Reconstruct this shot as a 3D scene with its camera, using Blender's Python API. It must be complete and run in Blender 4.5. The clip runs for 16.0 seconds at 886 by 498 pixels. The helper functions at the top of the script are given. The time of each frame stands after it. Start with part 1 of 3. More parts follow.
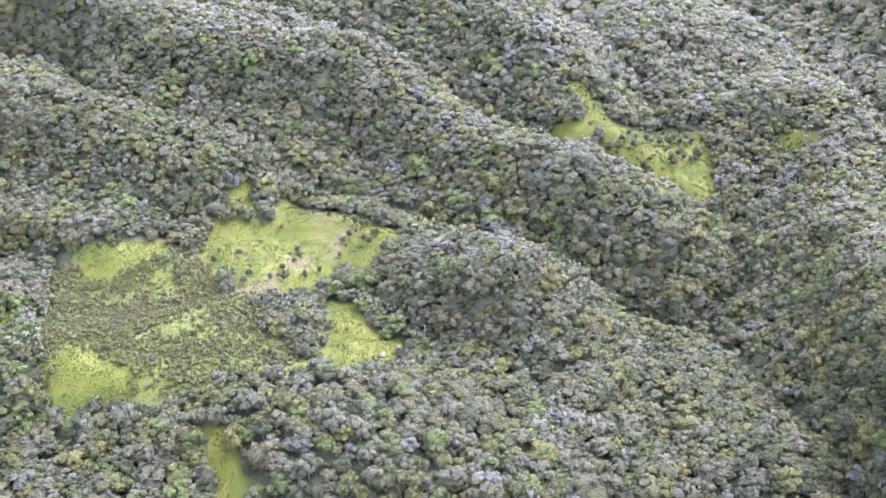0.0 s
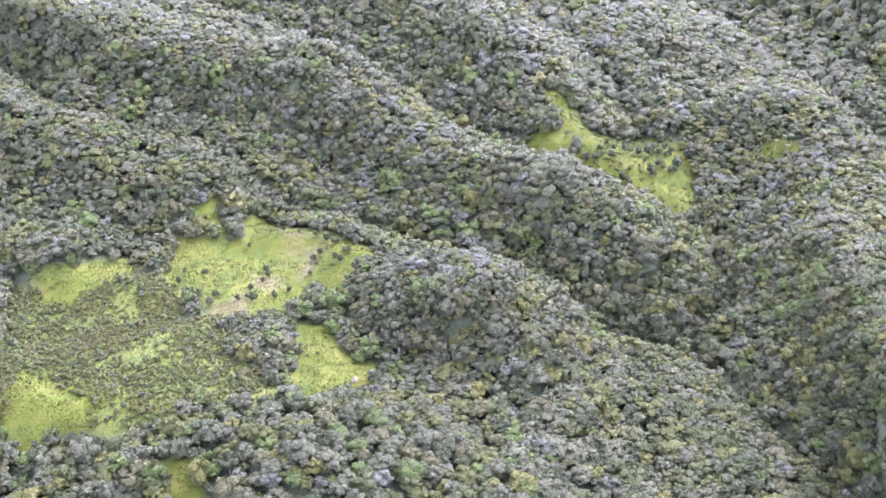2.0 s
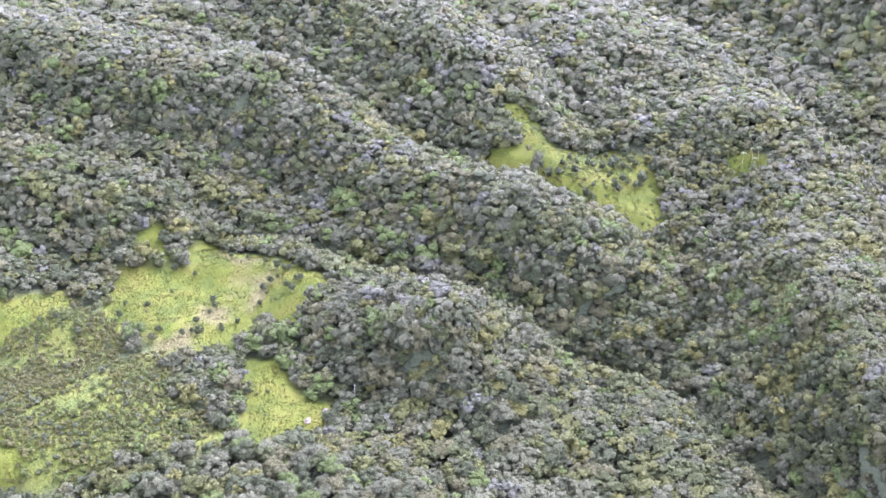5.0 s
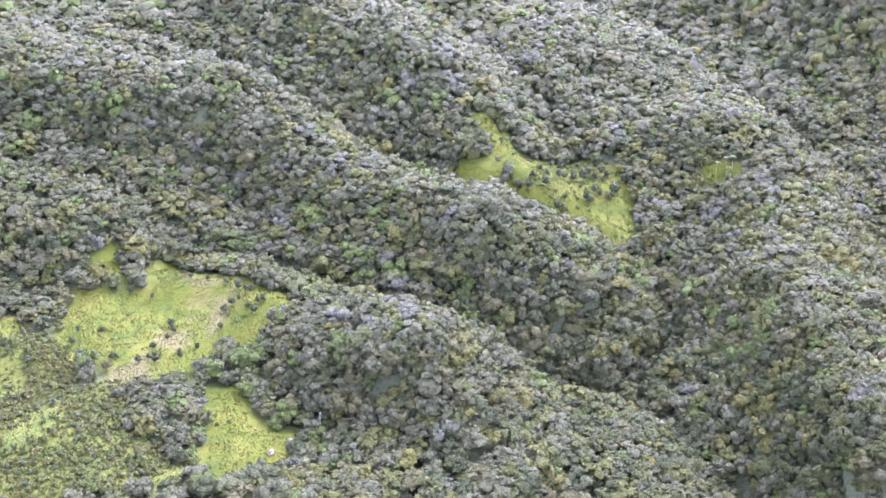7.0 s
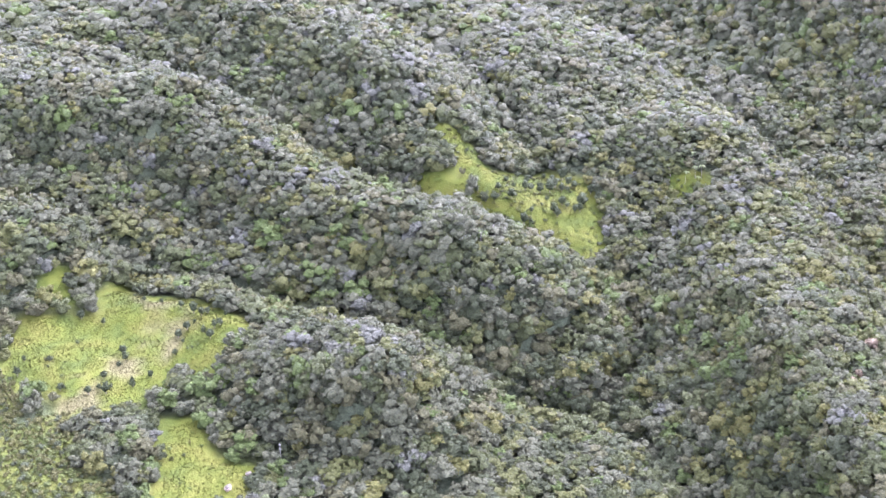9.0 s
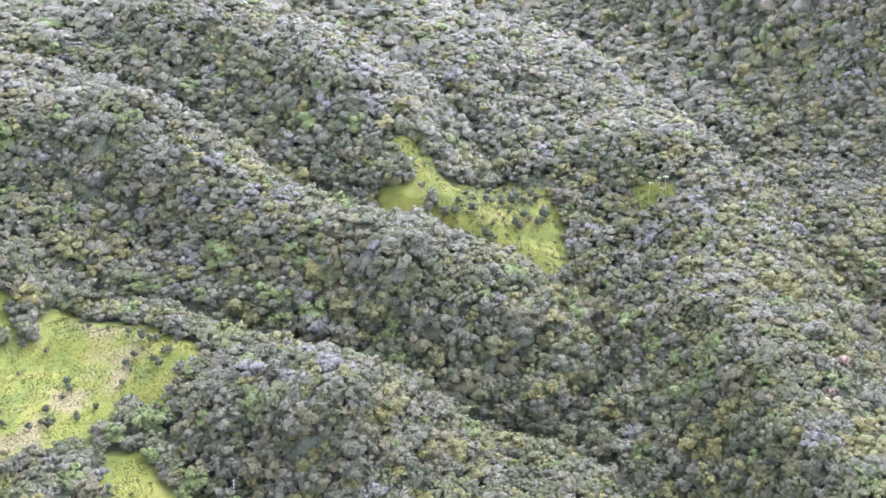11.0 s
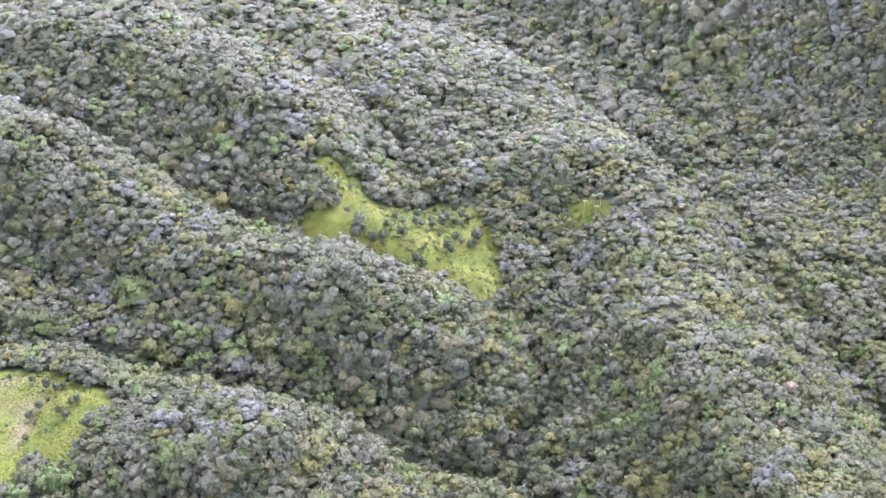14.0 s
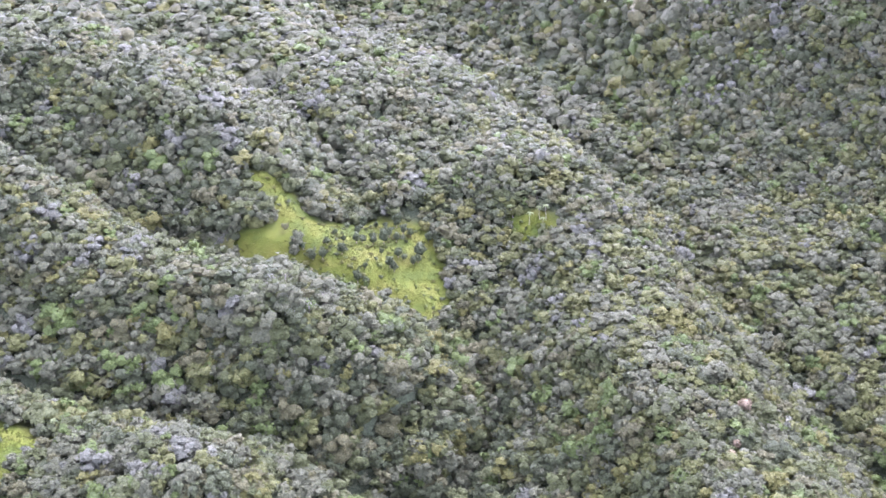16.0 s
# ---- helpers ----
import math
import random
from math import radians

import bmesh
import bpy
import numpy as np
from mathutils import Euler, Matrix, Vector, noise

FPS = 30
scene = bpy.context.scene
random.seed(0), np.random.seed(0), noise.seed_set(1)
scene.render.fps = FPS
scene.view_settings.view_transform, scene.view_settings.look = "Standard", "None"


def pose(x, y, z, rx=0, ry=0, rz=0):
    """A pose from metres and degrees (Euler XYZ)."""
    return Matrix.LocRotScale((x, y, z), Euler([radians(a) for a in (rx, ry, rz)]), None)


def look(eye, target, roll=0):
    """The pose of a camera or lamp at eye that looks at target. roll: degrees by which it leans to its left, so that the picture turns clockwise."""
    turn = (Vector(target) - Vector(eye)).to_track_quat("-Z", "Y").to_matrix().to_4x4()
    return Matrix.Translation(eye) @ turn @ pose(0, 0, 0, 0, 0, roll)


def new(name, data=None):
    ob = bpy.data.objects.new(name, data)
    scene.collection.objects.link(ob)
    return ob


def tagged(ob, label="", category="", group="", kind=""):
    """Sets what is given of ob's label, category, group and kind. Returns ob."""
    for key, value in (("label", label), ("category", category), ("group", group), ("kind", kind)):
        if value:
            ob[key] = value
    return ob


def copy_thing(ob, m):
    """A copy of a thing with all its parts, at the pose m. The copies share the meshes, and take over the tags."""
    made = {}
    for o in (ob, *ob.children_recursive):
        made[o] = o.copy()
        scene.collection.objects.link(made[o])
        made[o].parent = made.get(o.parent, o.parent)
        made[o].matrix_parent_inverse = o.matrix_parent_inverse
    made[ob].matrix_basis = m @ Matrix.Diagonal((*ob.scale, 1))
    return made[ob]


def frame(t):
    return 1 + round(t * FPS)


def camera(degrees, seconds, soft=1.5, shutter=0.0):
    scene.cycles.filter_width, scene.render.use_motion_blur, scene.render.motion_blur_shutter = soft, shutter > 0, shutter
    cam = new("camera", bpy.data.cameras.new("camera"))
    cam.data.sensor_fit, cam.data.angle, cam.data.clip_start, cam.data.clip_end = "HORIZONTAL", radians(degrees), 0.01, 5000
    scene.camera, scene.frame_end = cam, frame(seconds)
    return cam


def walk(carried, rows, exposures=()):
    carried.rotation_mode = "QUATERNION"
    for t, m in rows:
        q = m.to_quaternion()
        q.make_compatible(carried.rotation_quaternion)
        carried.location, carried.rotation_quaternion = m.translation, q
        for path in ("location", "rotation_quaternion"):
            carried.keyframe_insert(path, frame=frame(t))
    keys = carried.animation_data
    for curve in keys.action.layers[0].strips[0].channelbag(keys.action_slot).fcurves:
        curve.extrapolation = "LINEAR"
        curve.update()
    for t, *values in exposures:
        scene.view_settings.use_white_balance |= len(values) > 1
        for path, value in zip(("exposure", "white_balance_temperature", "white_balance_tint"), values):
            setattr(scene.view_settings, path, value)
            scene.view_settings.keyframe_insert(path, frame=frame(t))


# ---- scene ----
cam = camera(45.933, 16.0, soft=1.5)
walk(cam, [
    (0, pose(0.00, 0.00, 400.00, 66.376, 0, 0.000)),
    (1, pose(1.20, 12.34, 400.40, 66.423, 0, -0.653)),
    (2, pose(2.36, 24.94, 400.68, 66.453, 0, -1.337)),
    (3, pose(3.51, 37.68, 400.85, 66.474, 0, -2.061)),
    (4, pose(4.72, 50.46, 400.94, 66.494, 0, -2.829)),
    (5, pose(6.01, 63.19, 400.99, 66.516, 0, -3.647)),
    (6, pose(7.41, 75.83, 401.00, 66.545, 0, -4.518)),
    (7, pose(8.97, 88.32, 401.01, 66.582, 0, -5.446)),
    (8, pose(10.70, 100.65, 401.03, 66.630, 0, -6.435)),
    (9, pose(12.62, 112.80, 401.08, 66.688, 0, -7.487)),
    (10, pose(14.77, 124.78, 401.19, 66.754, 0, -8.605)),
    (11, pose(17.17, 136.61, 401.34, 66.825, 0, -9.791)),
    (12, pose(19.83, 148.31, 401.55, 66.898, 0, -11.049)),
    (13, pose(22.78, 159.93, 401.82, 66.966, 0, -12.386)),
    (14, pose(26.04, 171.49, 402.12, 67.024, 0, -13.816)),
    (15, pose(29.63, 183.03, 402.45, 67.063, 0, -15.368)),
    (16, pose(33.57, 194.58, 402.76, 67.073, 0, -17.098)),
], exposures=[(0, 4.57, 5430, 42), (16, 4.57, 5430, 42)])

# ---- world, sun ----
world = bpy.data.worlds.new("world")
scene.world = world
world.use_nodes = True
sky = world.node_tree.nodes.new("ShaderNodeTexSky")
sky.sky_type = "NISHITA"
sky.sun_disc = False
sky.sun_elevation, sky.sun_rotation = radians(52), radians(44)
sky.air_density, sky.dust_density, sky.altitude = 1.0, 4.0, 1200
background = world.node_tree.nodes["Background"]
background.inputs["Strength"].default_value = 0.15
cloud = world.node_tree.nodes.new("ShaderNodeHueSaturation")
cloud.inputs["Saturation"].default_value = 0.22
world.node_tree.links.new(sky.outputs[0], cloud.inputs["Color"])
world.node_tree.links.new(cloud.outputs[0], background.inputs["Color"])
sun = new("sun", bpy.data.lights.new("sun", "SUN"))
sun.data.energy, sun.data.angle, sun.data.color = 0.65, radians(60), (1.0, 0.96, 0.90)
sun.matrix_world = look((290, 300, 530), (0, 0, 0))


# ---- materials ----
def material(name, rough=0.9):
    m = bpy.data.materials.new(name)
    m.use_nodes = True
    b = m.node_tree.nodes["Principled BSDF"]
    b.inputs["Roughness"].default_value = rough
    return m, m.node_tree.nodes, m.node_tree.links, b


def noise_node(nodes, links, scale, detail=3.0, rough=0.6):
    g = nodes.new("ShaderNodeNewGeometry")
    n = nodes.new("ShaderNodeTexNoise")
    n.inputs["Scale"].default_value, n.inputs["Detail"].default_value, n.inputs["Roughness"].default_value = scale, detail, rough
    links.new(g.outputs["Position"], n.inputs["Vector"])
    return n


def ramp_node(nodes, links, source, stops):
    r = nodes.new("ShaderNodeValToRGB")
    while len(r.color_ramp.elements) < len(stops):
        r.color_ramp.elements.new(0.5)
    for e, (p, c) in zip(r.color_ramp.elements, stops):
        e.position, e.color = p, (*c, 1)
    links.new(source, r.inputs["Fac"])
    return r


def mixed(nodes, links, a, b, fac, mode="MIX"):
    m = nodes.new("ShaderNodeMix")
    m.data_type, m.blend_type = "RGBA", mode
    for socket, value in ((m.inputs[6], a), (m.inputs[7], b), (m.inputs[0], fac)):
        if isinstance(value, tuple):
            socket.default_value = (*value, 1)
        elif isinstance(value, float):
            socket.default_value = value
        else:
            links.new(value, socket)
    return m.outputs[2]


def foliage(name, colour, other, leafy=0.45):
    """Leaves of one kind of tree: two leaf colours that change from clump to clump and in broad drifts, thin enough to glow."""
    m, nodes, links, b = material(name, 0.62)
    g = nodes.new("ShaderNodeNewGeometry")
    drift = noise_node(nodes, links, 0.09, 2.0)
    fine = noise_node(nodes, links, 0.95, 3.0, 0.7)
    per = mixed(nodes, links, colour, other, g.outputs["Random Per Island"])
    wide = ramp_node(nodes, links, drift.outputs["Fac"], [(0.3, (0.86, 0.87, 0.88)), (0.7, (1.13, 1.12, 1.10))])
    c = mixed(nodes, links, per, wide.outputs["Color"], 1.0, "MULTIPLY")
    speck = ramp_node(nodes, links, fine.outputs["Fac"], [(0.34, (0.70, 0.71, 0.73)), (0.66, (1.24, 1.22, 1.18))])
    c = mixed(nodes, links, c, speck.outputs["Color"], 1.0, "MULTIPLY")
    links.new(c, b.inputs["Base Color"])
    tufts = noise_node(nodes, links, 0.75, 3.0, 0.7)
    bump = nodes.new("ShaderNodeBump")
    bump.inputs["Strength"].default_value, bump.inputs["Distance"].default_value = 1.0, 2.4
    links.new(tufts.outputs["Fac"], bump.inputs["Height"])
    links.new(bump.outputs[0], b.inputs["Normal"])
    b.inputs["Specular IOR Level"].default_value = 0.12
    t = nodes.new("ShaderNodeBsdfTranslucent")
    links.new(c, t.inputs["Color"])
    links.new(bump.outputs[0], t.inputs["Normal"])
    mix = nodes.new("ShaderNodeMixShader")
    mix.inputs[0].default_value = leafy
    links.new(b.outputs[0], mix.inputs[1])
    links.new(t.outputs[0], mix.inputs[2])
    links.new(mix.outputs[0], nodes["Material Output"].inputs["Surface"])
    return m


LEAF = [
    foliage("leaf_dark", (0.044, 0.054, 0.025), (0.051, 0.062, 0.029)),
    foliage("leaf_mid", (0.057, 0.068, 0.026), (0.064, 0.076, 0.030)),
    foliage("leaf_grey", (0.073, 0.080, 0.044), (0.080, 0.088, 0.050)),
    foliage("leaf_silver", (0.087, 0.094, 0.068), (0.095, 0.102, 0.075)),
    foliage("leaf_yellow", (0.086, 0.090, 0.026), (0.095, 0.098, 0.030)),
    foliage("leaf_russet", (0.073, 0.075, 0.034), (0.081, 0.083, 0.039)),
    foliage("leaf_fresh", (0.064, 0.090, 0.025), (0.072, 0.099, 0.029)),
    foliage("leaf_olive", (0.073, 0.082, 0.026), (0.081, 0.090, 0.030)),
]
SHRUB = foliage("leaf_shrub", (0.042, 0.055, 0.026), (0.054, 0.068, 0.032))
BUSH = [foliage("leaf_scrub", (0.066, 0.069, 0.022), (0.078, 0.080, 0.026)), foliage("leaf_scrub_green", (0.064, 0.081, 0.023), (0.076, 0.092, 0.027)),
        foliage("leaf_scrub_dark", (0.050, 0.061, 0.030), (0.063, 0.074, 0.037))]
DRYLEAF = foliage("leaf_withered", (0.160, 0.130, 0.080), (0.200, 0.160, 0.100))
FERN = foliage("leaf_fern", (0.092, 0.118, 0.048), (0.120, 0.146, 0.062))
GRASS = [foliage("grass_green", (0.044, 0.055, 0.006), (0.053, 0.063, 0.007), 0.35), foliage("grass_straw", (0.062, 0.059, 0.019), (0.072, 0.067, 0.023), 0.35)]


def bark(name, colour):
    m, nodes, links, b = material(name, 0.9)
    n = noise_node(nodes, links, 3.0)
    r = ramp_node(nodes, links, n.outputs["Fac"], [(0.3, tuple(v * 0.7 for v in colour)), (0.7, tuple(v * 1.25 for v in colour))])
    links.new(r.outputs["Color"], b.inputs["Base Color"])
    return m


BARK, DEADWOOD, POLE = bark("bark", (0.14, 0.12, 0.10)), bark("dead_wood", (0.16, 0.15, 0.135)), bark("pole_wood", (0.15, 0.145, 0.13))
ROOF, PLANK = bark("roof_sheet", (0.060, 0.052, 0.036)), bark("wall_plank", (0.30, 0.24, 0.18))


# ---- the lie of the land ----
LATTICE = np.random.RandomState(7).rand(256, 256)


def value_noise(x, y):
    i, j = np.floor(x).astype(int), np.floor(y).astype(int)
    u, v = x - i, y - j
    u, v = u * u * (3 - 2 * u), v * v * (3 - 2 * v)
    a, b = LATTICE[i % 256, j % 256], LATTICE[(i + 1) % 256, j % 256]
    c, d = LATTICE[i % 256, (j + 1) % 256], LATTICE[(i + 1) % 256, (j + 1) % 256]
    return (a * (1 - u) + b * u) * (1 - v) + (c * (1 - u) + d * u) * v - 0.5


def fbm(x, y, size, octaves=4, seed=0.0):
    total, gain = 0.0, 1.0
    for k in range(octaves):
        total = total + gain * value_noise(x / size * 2**k + 17.3 * k + seed, y / size * 2**k + 9.1 * k - seed)
        gain *= 0.5
    return total


# Crests and stream beds, each with its points in plan and height; the slopes run between them.
near_hill = [(-111, 736, 112), (-72, 722, 120), (-28, 674, 117), (11, 626, 127), (36, 607, 136), (75, 625, 112), (100, 620, 96), (126, 613, 75)]
terrace = [(-300, 640, 112), (-225, 599, 105), (-150, 572, 112), (-109, 530, 105), (-54, 480, 105), (20, 440, 92)]
basin = [(-186, 659, 115), (-98, 655, 109), (-60, 600, 100), (-47, 562, 95), (-1, 537, 92), (60, 517, 84), (110, 500, 71)]
foot = [(-400, 441, 80), (-150, 400, 80), (0, 370, 60), (130, 400, 50)]
stream = [(-112, 766, 127), (-73, 749, 118), (-12, 711, 112), (44, 684, 110), (93, 661, 99), (123, 638, 80), (147, 629, 69), (169, 621, 74), (187, 568, 78), (215, 483, 70), (215, 379, 37)]
meadow_gully = [(140, 1100, 180), (161, 1007, 183), (179, 933, 158), (188, 848, 136), (206, 771, 117), (217, 723, 103), (206, 689, 92), (194, 655, 78), (179, 634, 70)]
back_gully = [(-200, 1090, 205), (-110, 1020, 195), (-25, 938, 178), (4, 910, 164), (36, 866, 144), (74, 824, 137), (116, 812, 135), (160, 779, 128), (207, 764, 117)]
long_spur = [(-421, 1009, 244), (-247, 931, 219), (-155, 884, 209), (-82, 903, 203), (-41, 865, 180), (21, 806, 156), (73, 764, 149), (104, 738, 151), (134, 727, 140), (164, 703, 118), (186, 692, 101), (176, 655, 90)]
knoll = [(-400, 840, 190), (-330, 828, 187), (-250, 799, 174), (-224, 781, 173), (-186, 771, 161), (-144, 753, 147), (-127, 739, 131)]
knoll_gully = [(-420, 940, 180), (-346, 926, 175), (-286, 834, 179), (-202, 800, 169), (-156, 796, 158), (-117, 764, 125)]
left_foot = [(-420, 700, 135), (-300, 690, 135), (-238, 669, 129), (-187, 660, 115)]
back_spur = [(-60, 1120, 235), (26, 1057, 223), (59, 973, 212), (99, 949, 192), (110, 891, 170), (118, 840, 148)]
high_spur = [(100, 1400, 220), (149, 1300, 212), (187, 1183, 193), (231, 1061, 192), (267, 1014, 176), (268, 943, 157)]
right_spur = [(347, 1008, 157), (328, 929, 158), (308, 854, 170), (320, 802, 153), (313, 742, 145), (306, 688, 141), (278, 649, 136), (283, 604, 136), (281, 546, 127), (268, 495, 133), (264, 421, 124)]
right_valley = [(330, 1500, 138), (409, 1390, 131), (416, 1238, 128), (417, 1059, 115), (423, 961, 110), (414, 819, 122), (382, 737, 116), (383, 657, 106), (380, 558, 87), (384, 439, 69)]
shoulder_gully = [(259, 1250, 162), (283, 1120, 165), (318, 1065, 154), (391, 1036, 129)]
far_side = [(600, 1500, 230), (621, 1250, 226), (643, 1102, 256), (680, 905, 311), (696, 699, 289), (704, 453, 242)]
far_ridge = [(-450, 1500, 300), (0, 1600, 270), (250, 1800, 260), (700, 1900, 300)]
LAND_LINES = [near_hill, terrace, basin, foot, stream, meadow_gully, back_gully, long_spur, knoll, knoll_gully, left_foot, back_spur, high_spur, right_spur, right_valley, shoulder_gully, far_side, far_ridge]
GULLIES = [stream, meadow_gully, back_gully, knoll_gully, right_valley, shoulder_gully]


def to_line(X, Y, line):
    """The squared distance to a line in plan, and the line's height at the nearest place."""
    near, high = None, None
    for a, b in zip(line[:-1], line[1:]):
        ex, ey = b[0] - a[0], b[1] - a[1]
        q = np.clip(((X - a[0]) * ex + (Y - a[1]) * ey) / (ex * ex + ey * ey), 0, 1)
        d, z = (X - a[0] - q * ex) ** 2 + (Y - a[1] - q * ey) ** 2, a[2] + q * (b[2] - a[2])
        near, high = (d, z) if near is None else (np.minimum(near, d), np.where(d < near, z, high))
    return near, high


def canopy_level(X, Y):
    """The height of the land with its woods."""
    U, V = X + 9.0 * fbm(X, Y, 52.0, 2, 21.0), Y + 9.0 * fbm(X, Y, 52.0, 2, 33.0)
    weight, total = 0.0, 0.0
    for line in LAND_LINES:
        d, z = to_line(U, V, line)
        w = (d + 60.0) ** -1.35
        weight, total = weight + w, total + w * z
    bed = np.min([to_line(U, V, line)[0] for line in GULLIES], axis=0)
    outside = np.clip(np.hypot((X - 90) / 640, (Y - 880) / 760) - 1.0, 0, 1)
    woods = 1 - np.maximum(meadow(X, Y, 40.0), scrub(X, Y, 40.0))
    return total / weight - (2.0 + 11.0 * woods) * np.exp(-bed / 260.0) + 5.0 * fbm(X, Y, 75.0, 3) + 2.2 * fbm(X, Y, 22.0, 2, 5.0) + outside * (70 + 220 * fbm(X, Y, 520.0, 3, 8.0))


def inside(X, Y, outline, ragged=7.0, soft=3.0):
    """1 inside the outline, 0 outside, with a ragged edge."""
    far, odd = None, np.zeros(np.shape(X), bool)
    for (ax, ay), (bx, by) in zip(outline, outline[1:] + outline[:1]):
        ex, ey = bx - ax, by - ay
        q = np.clip(((X - ax) * ex + (Y - ay) * ey) / (ex * ex + ey * ey), 0, 1)
        d = np.hypot(X - ax - q * ex, Y - ay - q * ey)
        far = d if far is None else np.minimum(far, d)
        if by != ay:
            odd ^= ((ay > Y) != (by > Y)) & (X < ex * (Y - ay) / ey + ax)
    signed = np.where(odd, far, -far) + ragged * 1.6 * fbm(X, Y, 16.0, 3, 3.0)
    return np.clip(signed / soft + 0.5, 0, 1)


main_clearing = [(-160, 693), (-118, 695), (-114, 702), (-121, 715), (-114, 739), (-98, 716), (-59, 698), (-25, 670), (-42, 659), (-48, 637), (-76, 639), (-80, 623), (-92, 610), (-119, 600), (-124, 614), (-149, 627), (-161, 640)]
lower_clearing = [(-72, 597), (-57, 598), (-48, 570), (-22, 561), (-30, 536), (-51, 517), (-65, 515)]
west_glade = [(-219, 530), (-174, 505), (-173, 493), (-202, 485), (-214, 496)]
narrow_glade = [(-123, 463), (-114, 465), (-96, 410), (-105, 409)]
far_clearing = [(112, 891), (120, 889), (142, 850), (152, 850), (192, 869), (215, 843), (219, 803), (201, 747), (176, 783), (140, 804), (133, 814), (114, 866)]
far_spur = [(91, 832), (96, 839), (109, 837), (121, 829), (122, 821), (108, 816)]
notch_glade = [(-153, 712), (-149, 725), (-144, 729), (-138, 710), (-144, 703)]
pale_glade = [(-235, 620), (-233, 637), (-193, 664), (-182, 642), (-220, 620)]
edge_glade = [(-267, 560), (-264, 571), (-258, 556), (-263, 550)]
east_glade = [(274, 816), (291, 806), (295, 790), (282, 792), (276, 803)]
MEADOWS = [(main_clearing, 3.0), (lower_clearing, 2.0), (west_glade, 4.0), (narrow_glade, 2.0), (far_clearing, 3.0), (far_spur, 6.0), (notch_glade, 4.0), (pale_glade, 7.0), (edge_glade, 4.0), (east_glade, 5.0)]
SCRUB = [(-247, 562), (-254, 628), (-226, 647), (-189, 665), (-158, 635), (-138, 600), (-118, 595), (-107, 548), (-86, 527), (-72, 522), (-84, 510), (-108, 502), (-139, 488), (-167, 481), (-209, 483), (-220, 507), (-236, 527)]
STRAW = [(-107, 720), (-84, 706), (-59, 697), (-63, 676), (-67, 660), (-84, 648), (-104, 622), (-108, 605), (-119, 602), (-122, 612), (-118, 632), (-97, 655), (-97, 679), (-91, 689)]


def meadow(X, Y, soft=3.0):
    return np.max([inside(X, Y, o, r, soft) for o, r in MEADOWS], axis=0)


def scrub(X, Y, soft=3.0):
    return inside(X, Y, SCRUB, 10.0, soft)


def ground_level(X, Y):
    open_land = np.maximum(meadow(X, Y, 22.0), 0.7 * scrub(X, Y, 22.0))
    hummocks = open_land * (2.6 * fbm(X, Y, 17.0, 3, 12.0) + 4.5 * fbm(X, Y, 42.0, 2, 14.0))
    return canopy_level(X, Y) - 4.6 * (1 - open_land) + hummocks


def mesh_from(name, V, F, materials, index=None, normals=None):
    me = bpy.data.meshes.new(name)
    V, F = np.asarray(V, np.float32), np.asarray(F, np.int32)
    me.vertices.add(len(V))
    me.vertices.foreach_set("co", V.ravel())
    n = F.shape[1]
    me.loops.add(F.size)
    me.loops.foreach_set("vertex_index", F.ravel())
    me.polygons.add(len(F))
    me.polygons.foreach_set("loop_start", np.arange(0, F.size, n, dtype=np.int32))
    for m in materials:
        me.materials.append(m)
    if index is not None:
        me.polygons.foreach_set("material_index", np.asarray(index, np.int32))
    me.update(calc_edges=True)
    if normals is not None:
        n = np.asarray(normals, np.float32)
        n = n / (np.linalg.norm(n, axis=1)[:, None] + 1e-6)
        me.polygons.foreach_set("use_smooth", np.ones(len(F), bool))
        me.attributes.new("custom_normal", "FLOAT_VECTOR", "POINT").data.foreach_set("vector", n.ravel())
    return me


def axis(low, high, step, grow, reach):
    inner = list(np.arange(low, high, step))
    up, s = [high], step
    while up[-1] < reach:
        s *= grow
        up.append(up[-1] + s)
    down, s = [], step
    p = low
    while p > -reach:
        s *= grow
        p -= s
        down.append(p)
    return np.array(down[::-1] + inner + up)


